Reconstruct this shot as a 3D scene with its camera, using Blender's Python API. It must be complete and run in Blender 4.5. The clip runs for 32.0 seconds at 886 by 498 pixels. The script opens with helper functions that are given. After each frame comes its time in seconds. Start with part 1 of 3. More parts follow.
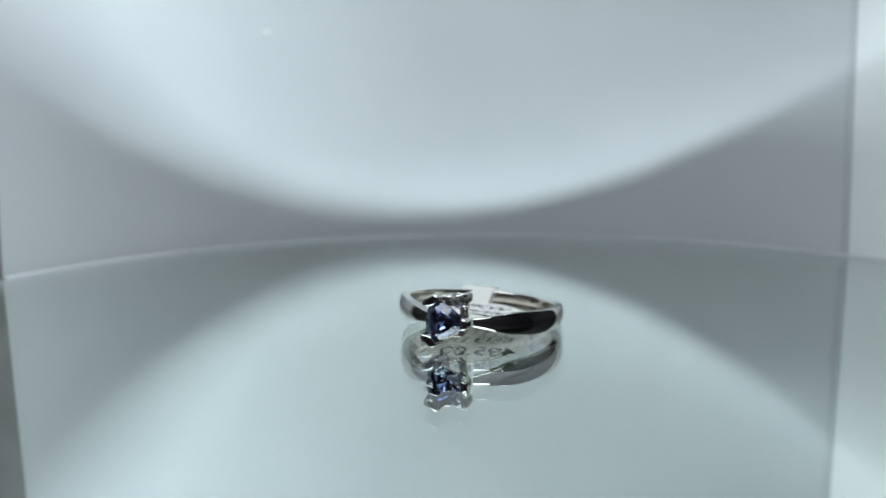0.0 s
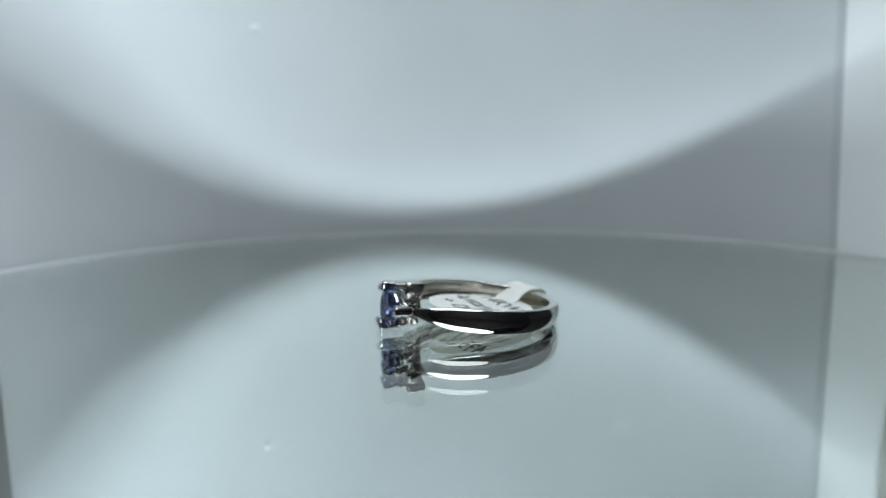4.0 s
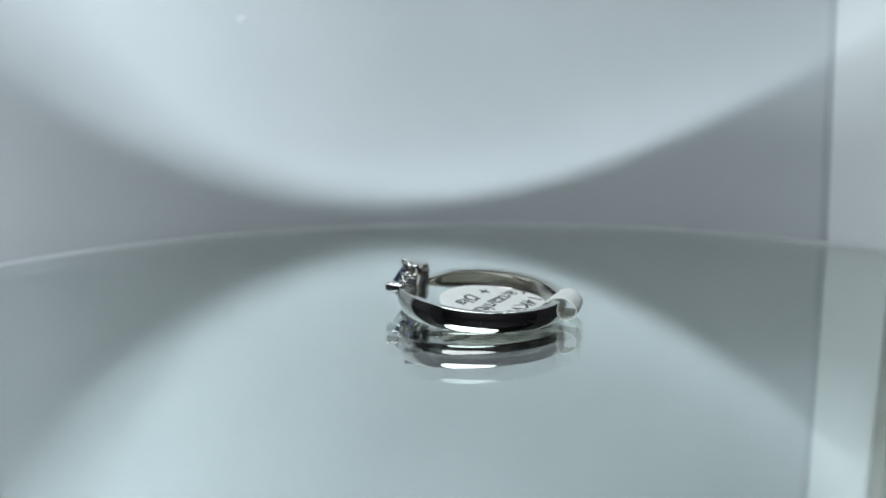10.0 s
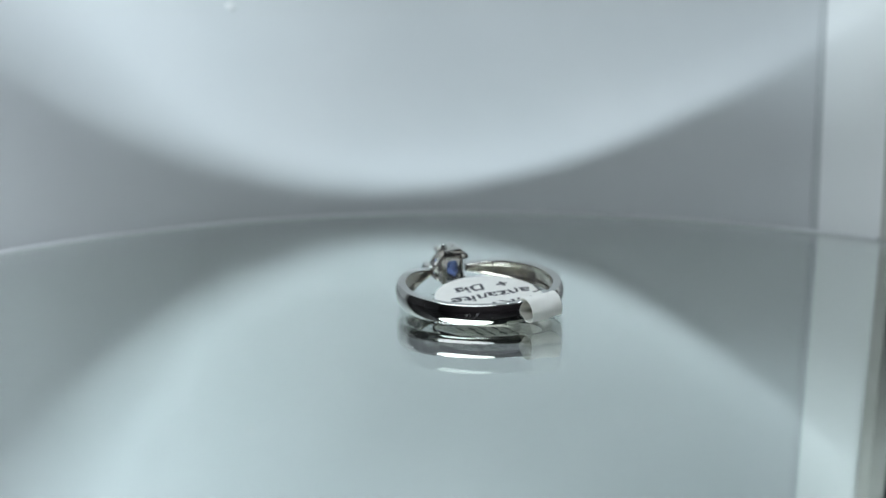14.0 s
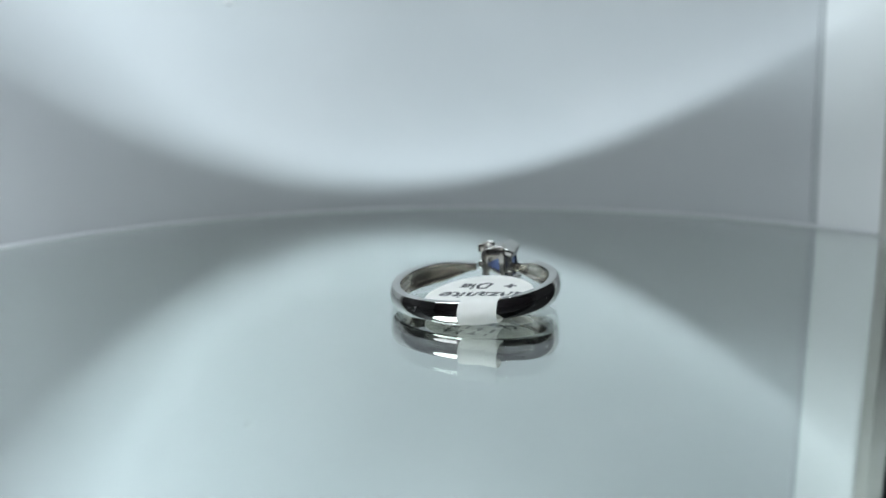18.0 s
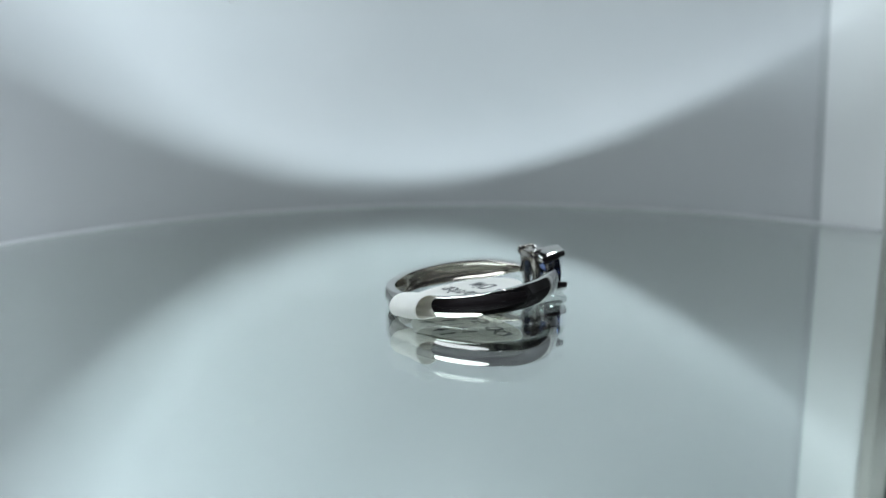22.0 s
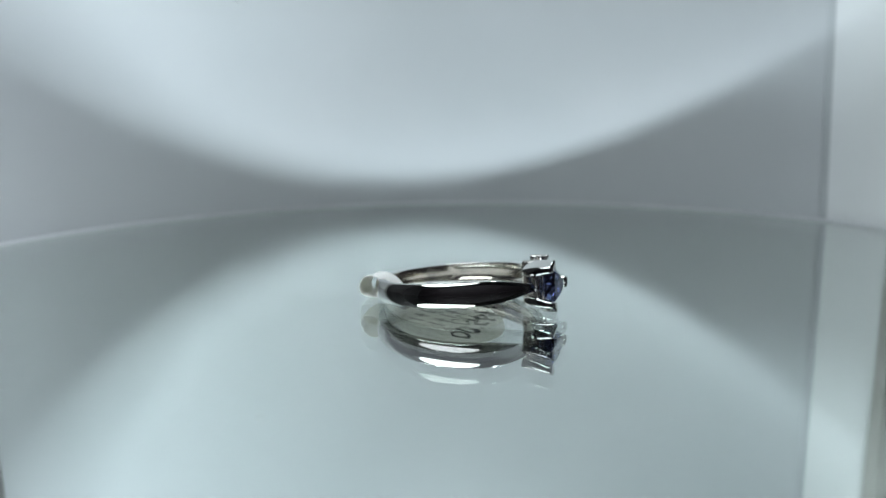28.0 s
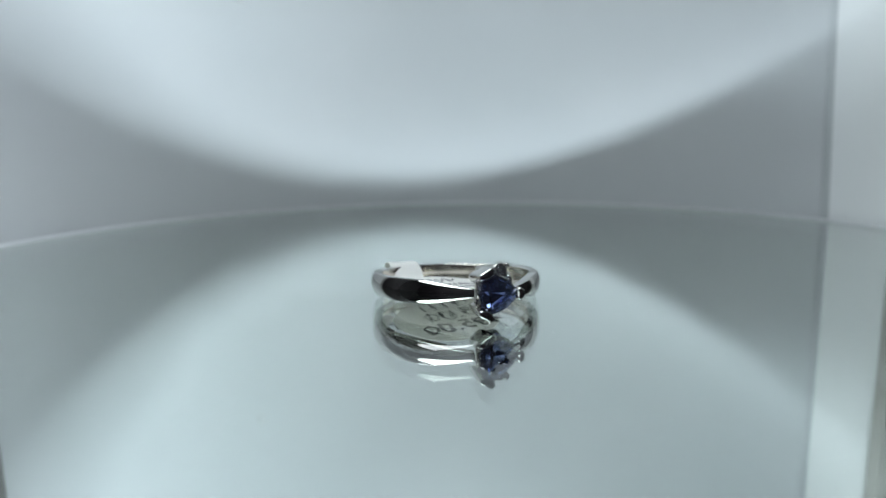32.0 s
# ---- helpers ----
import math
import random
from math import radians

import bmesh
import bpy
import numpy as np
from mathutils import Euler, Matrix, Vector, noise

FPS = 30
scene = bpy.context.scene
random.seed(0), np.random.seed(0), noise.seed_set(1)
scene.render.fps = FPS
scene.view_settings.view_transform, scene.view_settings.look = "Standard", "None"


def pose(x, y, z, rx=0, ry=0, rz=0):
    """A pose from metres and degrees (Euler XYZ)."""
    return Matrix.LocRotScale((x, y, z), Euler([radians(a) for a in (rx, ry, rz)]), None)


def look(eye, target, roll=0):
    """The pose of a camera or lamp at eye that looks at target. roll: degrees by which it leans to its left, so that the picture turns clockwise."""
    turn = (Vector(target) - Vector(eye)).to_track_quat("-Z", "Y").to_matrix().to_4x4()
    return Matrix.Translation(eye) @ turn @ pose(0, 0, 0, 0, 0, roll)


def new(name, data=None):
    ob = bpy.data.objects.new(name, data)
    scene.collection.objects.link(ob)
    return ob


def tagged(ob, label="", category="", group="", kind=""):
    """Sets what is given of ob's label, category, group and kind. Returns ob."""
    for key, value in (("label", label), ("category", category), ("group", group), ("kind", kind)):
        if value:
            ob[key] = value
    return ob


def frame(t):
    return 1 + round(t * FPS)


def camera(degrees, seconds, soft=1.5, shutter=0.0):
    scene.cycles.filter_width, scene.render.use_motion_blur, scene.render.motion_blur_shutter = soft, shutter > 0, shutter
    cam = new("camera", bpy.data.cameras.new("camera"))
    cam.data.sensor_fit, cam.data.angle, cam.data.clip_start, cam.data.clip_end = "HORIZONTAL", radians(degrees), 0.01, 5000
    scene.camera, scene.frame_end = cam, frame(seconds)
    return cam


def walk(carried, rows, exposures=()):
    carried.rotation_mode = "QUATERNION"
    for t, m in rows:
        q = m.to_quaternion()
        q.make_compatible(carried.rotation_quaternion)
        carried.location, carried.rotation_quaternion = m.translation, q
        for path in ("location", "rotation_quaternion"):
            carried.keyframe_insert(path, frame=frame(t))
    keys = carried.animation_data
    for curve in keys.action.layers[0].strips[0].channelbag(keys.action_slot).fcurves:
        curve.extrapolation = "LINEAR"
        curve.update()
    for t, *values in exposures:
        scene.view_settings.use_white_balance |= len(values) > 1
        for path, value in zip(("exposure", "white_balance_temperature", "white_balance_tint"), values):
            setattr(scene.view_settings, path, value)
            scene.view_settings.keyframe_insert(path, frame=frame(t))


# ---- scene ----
MM = 0.001

# ---- camera ----
cam = camera(52.77, 32.0, soft=1.5)
cam.data.dof.use_dof, cam.data.dof.focus_distance, cam.data.dof.aperture_fstop = True, 103 * MM, 20.0
# seconds, eye in millimetres, degrees downward, degrees to the right, roll
PATH_MM = [
    (0, -0.89, -111.42, 26.16, 8.29, -2.91, 0.45),
    (3, -0.50, -111.08, 26.22, 8.46, -2.48, 0.24),
    (6, -0.11, -110.83, 26.18, 8.88, -2.20, 0.53),
    (9, -0.14, -110.12, 26.07, 9.00, -2.02, 0.51),
    (11, 0.00, -109.78, 26.12, 9.22, -1.63, 0.50),
    (12, 0.06, -109.61, 26.15, 9.57, -1.43, 0.50),
    (13, 0.07, -109.51, 26.17, 9.66, -1.32, 0.54),
    (14, 0.07, -109.52, 26.14, 9.82, -1.31, 0.49),
    (17, 0.20, -109.19, 26.22, 10.03, -1.33, 0.50),
    (19, 0.39, -109.01, 26.12, 10.30, -1.24, 0.59),
    (21, 0.22, -109.18, 26.15, 10.36, -1.41, 0.45),
    (23, 0.09, -109.43, 26.33, 10.38, -1.47, 0.55),
    (25, 0.10, -109.63, 26.36, 10.17, -1.53, 0.35),
    (28, -0.00, -109.91, 26.19, 10.45, -1.80, 0.67),
    (29, -0.02, -109.90, 26.16, 10.60, -2.01, 0.66),
    (30, 0.03, -109.86, 26.18, 10.53, -2.01, 0.68),
    (31, 0.14, -109.83, 26.20, 10.51, -1.87, 0.70),
    (32, 0.19, -109.80, 26.23, 10.45, -1.96, 0.78),
]
walk(cam, [(t, pose(x * MM, y * MM, z * MM, 90 - down, 0, -right) @ pose(0, 0, 0, 0, 0, -roll))
           for t, x, y, z, down, right, roll in PATH_MM],
     exposures=[(0, 0.10), (3, 0.05), (6, 0.0), (14, 0.02), (17, 0.06), (19, 0.15), (21, 0.08), (24, 0.02), (28, 0.02), (32, 0.04)])

# turn of the turntable, clockwise from above: seconds, degrees
TURN = [(0, -0.00), (3, -29.49), (6, -58.94), (9, -88.72), (12, -118.61), (13, -128.31), (14, -138.13), (17, -167.65), (19, -187.74),
        (21, -207.29), (23, -227.14), (25, -246.83), (28, -276.35), (29, -286.14), (30, -295.96), (31, -306.01), (32, -315.80)]

# ---- light ----
world = bpy.data.worlds.new("room_air")
scene.world = world
world.use_nodes = True
world.node_tree.nodes["Background"].inputs[0].default_value = (0.5, 0.55, 0.6, 1)
world.node_tree.nodes["Background"].inputs[1].default_value = 0.02


def lamp(name, kind, eye, target, watts, colour, size, size_y=0.0):
    data = bpy.data.lights.new(name, kind)
    data.energy, data.color = watts, colour
    if kind == "AREA":
        data.shape = "ELLIPSE" if size_y > 0.02 else "RECTANGLE" if size_y else "DISK"
        data.size = size
        if size_y:
            data.size_y = size_y
    else:
        data.shadow_soft_size = size
    ob = new(name, data)
    ob.matrix_world = look(Vector(eye) * MM, Vector(target) * MM)
    return ob


# unseen lamp added before the booth, throwing the light pool over the shade board
key = lamp("added_lamp_bulb", "AREA", (82, -442, 305), (-75, 81, 30), 0.83, (0.805, 0.94, 1.0), 62 * MM, 5 * MM)
key.data.spread = radians(70)  # cone that holds the added lamp's beam
# the soft light panel over the booth
lamp("light_panel", "AREA", (-46, -70, 130), (-46, -69.9, 0), 0.245, (0.85, 0.945, 1.0), 168 * MM, 108 * MM)
# unseen fill lamps added at both sides, brightening the backdrop over the booth's rim
lamp("backdrop_fill_lamp", "AREA", (400, 150, 960), (-60, 40, 20), 10.0, (0.815, 0.89, 0.985), 260 * MM)
lamp("backdrop_fill_lamp", "AREA", (-400, 120, 960), (60, 40, 20), 2.8, (0.815, 0.89, 0.985), 260 * MM)


# ---- materials ----
def material(name, colour, rough=0.5, metal=0.0, **extra):
    m = bpy.data.materials.new(name)
    m.use_nodes = True
    b = m.node_tree.nodes["Principled BSDF"]
    b.inputs["Base Color"].default_value = (*colour, 1)
    b.inputs["Roughness"].default_value = rough
    b.inputs["Metallic"].default_value = metal
    for key, value in extra.items():
        b.inputs[key.replace("_", " ")].default_value = value
    return m


def mottle(m, scale, low, high, target="Roughness", detail=4.0, stretch=(1, 1, 1)):
    """Uneven roughness from noise, scale in waves per metre."""
    n, links = m.node_tree.nodes, m.node_tree.links
    co, mp, no, rg = (n.new(k) for k in ("ShaderNodeTexCoord", "ShaderNodeMapping", "ShaderNodeTexNoise", "ShaderNodeMapRange"))
    mp.inputs["Scale"].default_value = stretch
    no.inputs["Scale"].default_value, no.inputs["Detail"].default_value = scale, detail
    rg.inputs["From Min"].default_value, rg.inputs["From Max"].default_value = 0.3, 0.7
    rg.inputs["To Min"].default_value, rg.inputs["To Max"].default_value = low, high
    links.new(co.outputs["Object"], mp.inputs["Vector"])
    links.new(mp.outputs["Vector"], no.inputs["Vector"])
    links.new(no.outputs["Fac"], rg.inputs["Value"])
    links.new(rg.outputs["Result"], n["Principled BSDF"].inputs[target])
    return m


def tint(m, scale, one, two, detail=3.0):
    """Colour that wavers between two values."""
    n, links = m.node_tree.nodes, m.node_tree.links
    co, no, rp = (n.new(k) for k in ("ShaderNodeTexCoord", "ShaderNodeTexNoise", "ShaderNodeValToRGB"))
    no.inputs["Scale"].default_value, no.inputs["Detail"].default_value = scale, detail
    rp.color_ramp.elements[0].position, rp.color_ramp.elements[1].position = 0.3, 0.7
    rp.color_ramp.elements[0].color, rp.color_ramp.elements[1].color = (*one, 1), (*two, 1)
    links.new(co.outputs["Object"], no.inputs["Vector"])
    links.new(no.outputs["Fac"], rp.inputs["Fac"])
    links.new(rp.outputs["Color"], n["Principled BSDF"].inputs["Base Color"])
    return m


def relief(m, scale, height, detail=5.0):
    n, links = m.node_tree.nodes, m.node_tree.links
    co, no, bp = (n.new(k) for k in ("ShaderNodeTexCoord", "ShaderNodeTexNoise", "ShaderNodeBump"))
    no.inputs["Scale"].default_value, no.inputs["Detail"].default_value = scale, detail
    bp.inputs["Distance"].default_value, bp.inputs["Strength"].default_value = height, 1.0
    links.new(co.outputs["Object"], no.inputs["Vector"])
    links.new(no.outputs["Fac"], bp.inputs["Height"])
    links.new(bp.outputs["Normal"], n["Principled BSDF"].inputs["Normal"])
    return m


GOLD = mottle(material("white_gold", (0.64, 0.625, 0.60), 0.06, 1.0), 900, 0.012, 0.035)
GOLD_IN = mottle(material("white_gold_inside", (0.72, 0.67, 0.60), 0.14, 1.0), 700, 0.10, 0.22, stretch=(1, 1, 6))
CAST = mottle(material("cast_white_gold", (0.54, 0.515, 0.48), 0.16, 1.0), 1500, 0.12, 0.22)
STAMP = mottle(material("stamped_gold", (0.26, 0.24, 0.215), 0.35, 1.0), 3000, 0.25, 0.45)
SCRATCH = material("scratched_gold", (0.34, 0.33, 0.33), 0.4, 1.0)
TANZANITE = material("violet_blue_stone", (0.225, 0.295, 0.585), 0.0, 0.0, IOR=1.70, Transmission_Weight=1.0)
DIAMOND = material("clear_stone", (0.97, 0.98, 1.0), 0.0, 0.0, IOR=2.42, Transmission_Weight=1.0)
PAPER = relief(tint(material("tag_paper", (0.8, 0.8, 0.77), 0.75), 500, (0.80, 0.80, 0.775), (0.87, 0.87, 0.85)), 750, 0.00014)
def paper_shows_light(m):
    """Thin paper lets some light through, a little warmer."""
    n, links = m.node_tree.nodes, m.node_tree.links
    thin, mix = n.new("ShaderNodeBsdfTranslucent"), n.new("ShaderNodeMixShader")
    thin.inputs["Color"].default_value = (0.80, 0.79, 0.68, 1)
    mix.inputs[0].default_value = 0.26
    links.new(n["Principled BSDF"].outputs[0], mix.inputs[1])
    links.new(thin.outputs[0], mix.inputs[2])
    links.new(mix.outputs[0], n["Material Output"].inputs["Surface"])


paper_shows_light(PAPER)
INK = material("black_ink", (0.02, 0.02, 0.024), 0.5)
GLASS = material("mirror_glass", (0.93, 0.985, 0.97), 0.0, 0.0, IOR=1.5, Transmission_Weight=1.0)
SILVER = mottle(material("silver_backing", (0.94, 0.95, 0.93), 0.01, 1.0), 60, 0.0, 0.015)
RIM = mottle(material("ground_glass_rim", (0.22, 0.23, 0.23), 0.5, Specular_IOR_Level=0.2), 400, 0.35, 0.5)
BEAD = material("white_bead", (0.56, 0.585, 0.59), 0.4)
SEAM = material("seam_groove_grey", (0.355, 0.37, 0.38), 0.6)
SPECK = material("glossy_speck", (0.50, 0.51, 0.51), 0.15)
BEIGE = tint(material("beige_post", (0.3, 0.3, 0.28), 0.6), 200, (0.30, 0.295, 0.275), (0.36, 0.355, 0.335))
# the narrow sheet's stronger light is put into this paler colour
LIT_SHEET = mottle(tint(material("lit_sheet", (0.6, 0.6, 0.6), 0.45), 25, (0.59, 0.605, 0.605), (0.62, 0.63, 0.63)), 120, 0.56, 0.64)
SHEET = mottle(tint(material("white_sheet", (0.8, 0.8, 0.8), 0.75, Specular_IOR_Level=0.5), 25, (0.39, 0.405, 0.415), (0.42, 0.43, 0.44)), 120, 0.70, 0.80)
SIDE = mottle(tint(material("side_panel_black", (0.01, 0.01, 0.01), 0.8, Specular_IOR_Level=0.15), 30, (0.010, 0.0095, 0.0105), (0.018, 0.017, 0.018)), 80, 0.5, 0.7)
EDGE = tint(material("post_grey", (0.06, 0.06, 0.06), 0.6), 200, (0.13, 0.13, 0.125), (0.18, 0.18, 0.175))
CHARCOAL = mottle(tint(material("charcoal_board", (0.02, 0.02, 0.02), 0.6, Specular_IOR_Level=0.1), 40, (0.011, 0.0095, 0.011), (0.023, 0.019, 0.022)), 90, 0.5, 0.8)
TABLE = mottle(tint(material("black_table", (0.1, 0.1, 0.1), 0.5), 12, (0.014, 0.014, 0.015), (0.024, 0.024, 0.024)), 60, 0.4, 0.6)
ROOM = tint(material("room_paint", (0.1, 0.1, 0.1), 0.9), 3, (0.08, 0.082, 0.085), (0.11, 0.11, 0.112))
BASE = mottle(material("turntable_plastic", (0.05, 0.05, 0.05), 0.4), 100, 0.35, 0.55)


# ---- building helpers: meshes are drawn in millimetres ----
def mesh_of(name, bm, mat, smooth=False):
    bmesh.ops.recalc_face_normals(bm, faces=bm.faces)
    bmesh.ops.scale(bm, vec=(MM, MM, MM), verts=bm.verts)
    for f in bm.faces:
        f.smooth = smooth
    me = bpy.data.meshes.new(name)
    bm.to_mesh(me)
    bm.free()
    me.materials.append(mat)
    return me


def part(name, bm, mat, parent=None, label="", smooth=False, at=None):
    ob = new(name, mesh_of(name, bm, mat, smooth))
    if parent:
        ob.parent = parent
    if at:
        ob.matrix_basis = at
    return tagged(ob, label)


def crease(ob, degrees=35):
    ob.data.set_sharp_from_angle(angle=radians(degrees))
    return ob


def box(bm, x0, x1, y0, y1, z0, z1, bevel=0.0):
    m = Matrix.Translation(((x0 + x1) / 2, (y0 + y1) / 2, (z0 + z1) / 2)) @ Matrix.Diagonal((x1 - x0, y1 - y0, z1 - z0, 1))
    got = bmesh.ops.create_cube(bm, size=1, matrix=m)["verts"]
    if bevel:
        edges = {e for v in got for e in v.link_edges}
        bmesh.ops.bevel(bm, geom=list(edges), offset=bevel, segments=2, affect="EDGES", profile=0.6)


def lathe(bm, profile, a0=0.0, a1=360.0, steps=128, caps=False):
    """Turn a closed profile of (r, z) about the z axis."""
    whole = abs(a1 - a0) >= 360
    rings = []
    for i in range(steps if whole else steps + 1):
        a = radians(a0 + (a1 - a0) * i / steps)
        rings.append([bm.verts.new((r * math.cos(a), r * math.sin(a), z)) for r, z in profile])
    n = len(profile)
    for i in range(steps):
        p, q = rings[i], rings[(i + 1) % len(rings)]
        for j in range(n):
            bm.faces.new((p[j], p[(j + 1) % n], q[(j + 1) % n], q[j]))
    if caps:
        bm.faces.new(rings[0])
        bm.faces.new(rings[-1])


def tube(bm, points, radius, sides=10, closed=False):
    """A round wire along points; radius may be a list."""
    pts = [Vector(p) for p in points]
    n = len(pts)
    rings = []
    for i, p in enumerate(pts):
        a = pts[(i - 1) % n] if closed or i else p
        b = pts[(i + 1) % n] if closed or i < n - 1 else p
        way = (b - a).normalized()
        side = way.cross(Vector((0.31, 0.22, 0.93))).normalized()
        up = side.cross(way)
        r = radius[i] if isinstance(radius, list) else radius
        rings.append([bm.verts.new(p + r * (math.cos(k * math.tau / sides) * side + math.sin(k * math.tau / sides) * up)) for k in range(sides)])
    for i in range(n if closed else n - 1):
        p, q = rings[i], rings[(i + 1) % n]
        for k in range(sides):
            bm.faces.new((p[k], p[(k + 1) % sides], q[(k + 1) % sides], q[k]))
    if not closed:
        bm.faces.new(rings[0])
        bm.faces.new(rings[-1])


def prism(bm, outline, x0, x1, bevel=0.0):
    """A plate: an outline in (y, z), drawn out along x."""
    a = [bm.verts.new((x0, y, z)) for y, z in outline]
    b = [bm.verts.new((x1, y, z)) for y, z in outline]
    n = len(a)
    faces = [bm.faces.new(a), bm.faces.new(b)]
    faces += [bm.faces.new((a[i], a[(i + 1) % n], b[(i + 1) % n], b[i])) for i in range(n)]
    if bevel:
        edges = {e for f in faces for e in f.edges}
        bmesh.ops.bevel(bm, geom=list(edges), offset=bevel, segments=3, affect="EDGES", profile=0.5)


# ---- the room, table and booth ----
def surroundings():
    bm = bmesh.new()
    box(bm, -1500, 1500, -1500, 1500, -760, -740)
    tagged(part("floor", bm, ROOM), "dark grey painted floor of the room", "floor", kind="structure")
    bm = bmesh.new()
    box(bm, -1500, 1500, -1500, 1500, 1400, 1420)
    tagged(part("ceiling", bm, ROOM), "dark grey painted ceiling", "ceiling", kind="structure")
    for name, b in (("wall_north", (-1500, 1500, 1500, 1520)), ("wall_south", (-1500, 1500, -1520, -1500)),
                    ("wall_east", (1500, 1520, -1520, 1520)), ("wall_west", (-1520, -1500, -1520, 1520))):
        bm = bmesh.new()
        box(bm, *b, -760, 1420)
        tagged(part(name, bm, ROOM), "plain dark wall of the unlit room", "wall", kind="structure")
    table = tagged(new("table"), "black table under the photo booth", "table")
    table.location = (0, 0, -0.74)
    bm = bmesh.new()
    box(bm, -500, 500, -700, 350, 698, 718, 2)
    part("tabletop", bm, TABLE, table)
    for x in (-460, 460):
        for y in (-660, 310):
            bm = bmesh.new()
            box(bm, x - 20, x + 20, y - 20, y + 20, 0, 698, 2)
            part("leg", bm, TABLE, table)
    # unseen board added to shade the backdrop's foot, with a dipped upper edge
    bm = bmesh.new()
    arc = [(u, 138.35 + (u - 4) ** 2 / (450 if u > 4 else 265)) for u in (45 - 76 * k / 40 for k in range(41))]
    top = [(330, -22), (330, 122), (78, 122), (68, 126), (60, 131), (54, 136), (50, 139.5)] + arc + [(-36, 146), (-42, 151), (-50, 161), (-61, 176), (-330, 176), (-330, -22)]
    a, b = ([bm.verts.new((u, y, z)) for u, z in top] for y in (-152, -150))
    bm.faces.new(a), bm.faces.new(b)
    for i in range(len(top)):
        bm.faces.new((a[i], a[(i + 1) % len(top)], b[(i + 1) % len(top)], b[i]))
    tagged(part("shade_board", bm, CHARCOAL, at=pose(0, 0, 0, 0, 0, 10.5)), "unseen charcoal board whose dipped upper edge shades the backdrop", "board", kind="structure")


def added_lamp():
    """Added, unseen lamp shining over the shade board: oval shield before its bulb."""
    lamp_thing = tagged(new("added_lamp"), "unseen dark lamp added before the booth", "lamp")
    lamp_thing.location = (0.12, -0.62, -0.022)
    aim = look(Vector((82, -442, 305)) * MM, Vector((32, 83, 54)) * MM)
    aim = Matrix.Translation(-lamp_thing.location) @ aim
    bm = bmesh.new()
    lathe(bm, [(0.01, 0), (70, 0), (70, 8), (62, 14), (0.01, 14)], steps=64)
    crease(part("base", bm, BASE, lamp_thing, smooth=True))
    bm = bmesh.new()
    tube(bm, [(0, 0, 12), (0, 0, 330), (-8, 30, 380), (-22, 100, 372), (-34, 158, 342)], 5, 12)
    part("pole", bm, BASE, lamp_thing, smooth=True)
    bm = bmesh.new()
    lathe(bm, [(10, 46), (12, 46), (34, -8), (33, -8), (9, 40)], steps=64)
    crease(part("shade", bm, BASE, lamp_thing, at=aim, smooth=True))
    # added disc that blocks the beam's middle, dimming the pool on the backdrop
    bm = bmesh.new()
    lathe(bm, [(0.01, -150.4), (4.6, -150.4), (4.6, -150), (0.01, -150)], steps=32)
    bmesh.ops.scale(bm, vec=(2.5, 1.7, 1), verts=bm.verts)
    beam_blocker = crease(part("beam_blocker", bm, BASE, lamp_thing, at=aim))
    bm = bmesh.new()
    tube(bm, [(0, 7.8, -150.2), (0, 24, -80), (0, 33.5, -8)], 0.5, 6)
    part("wire", bm, BASE, beam_blocker)


def drawn_in(bm):
    """The sheets are drawn together a little towards the top."""
    for v in bm.verts:
        az = math.degrees(math.atan2(v.co.y, v.co.x))
        turn = radians((0.012 - (az - 42) * 0.000284) * max(0.0, min(v.co.z, 120.0)))
        v.co.xy = Matrix.Rotation(turn, 2) @ v.co.xy
    return bm


def upright(r0, r1, a0, a1, steps):
    """A curved upright piece of the backdrop, with rows that let it lean."""
    bm = bmesh.new()
    lathe(bm, [(r0, -22), (r1, -22)] + [(r1, z) for z in (0, 30, 60, 120, 260)] + [(r0, z) for z in (260, 120, 60, 30, 0)], a0, a1, steps, caps=True)
    return drawn_in(bm)


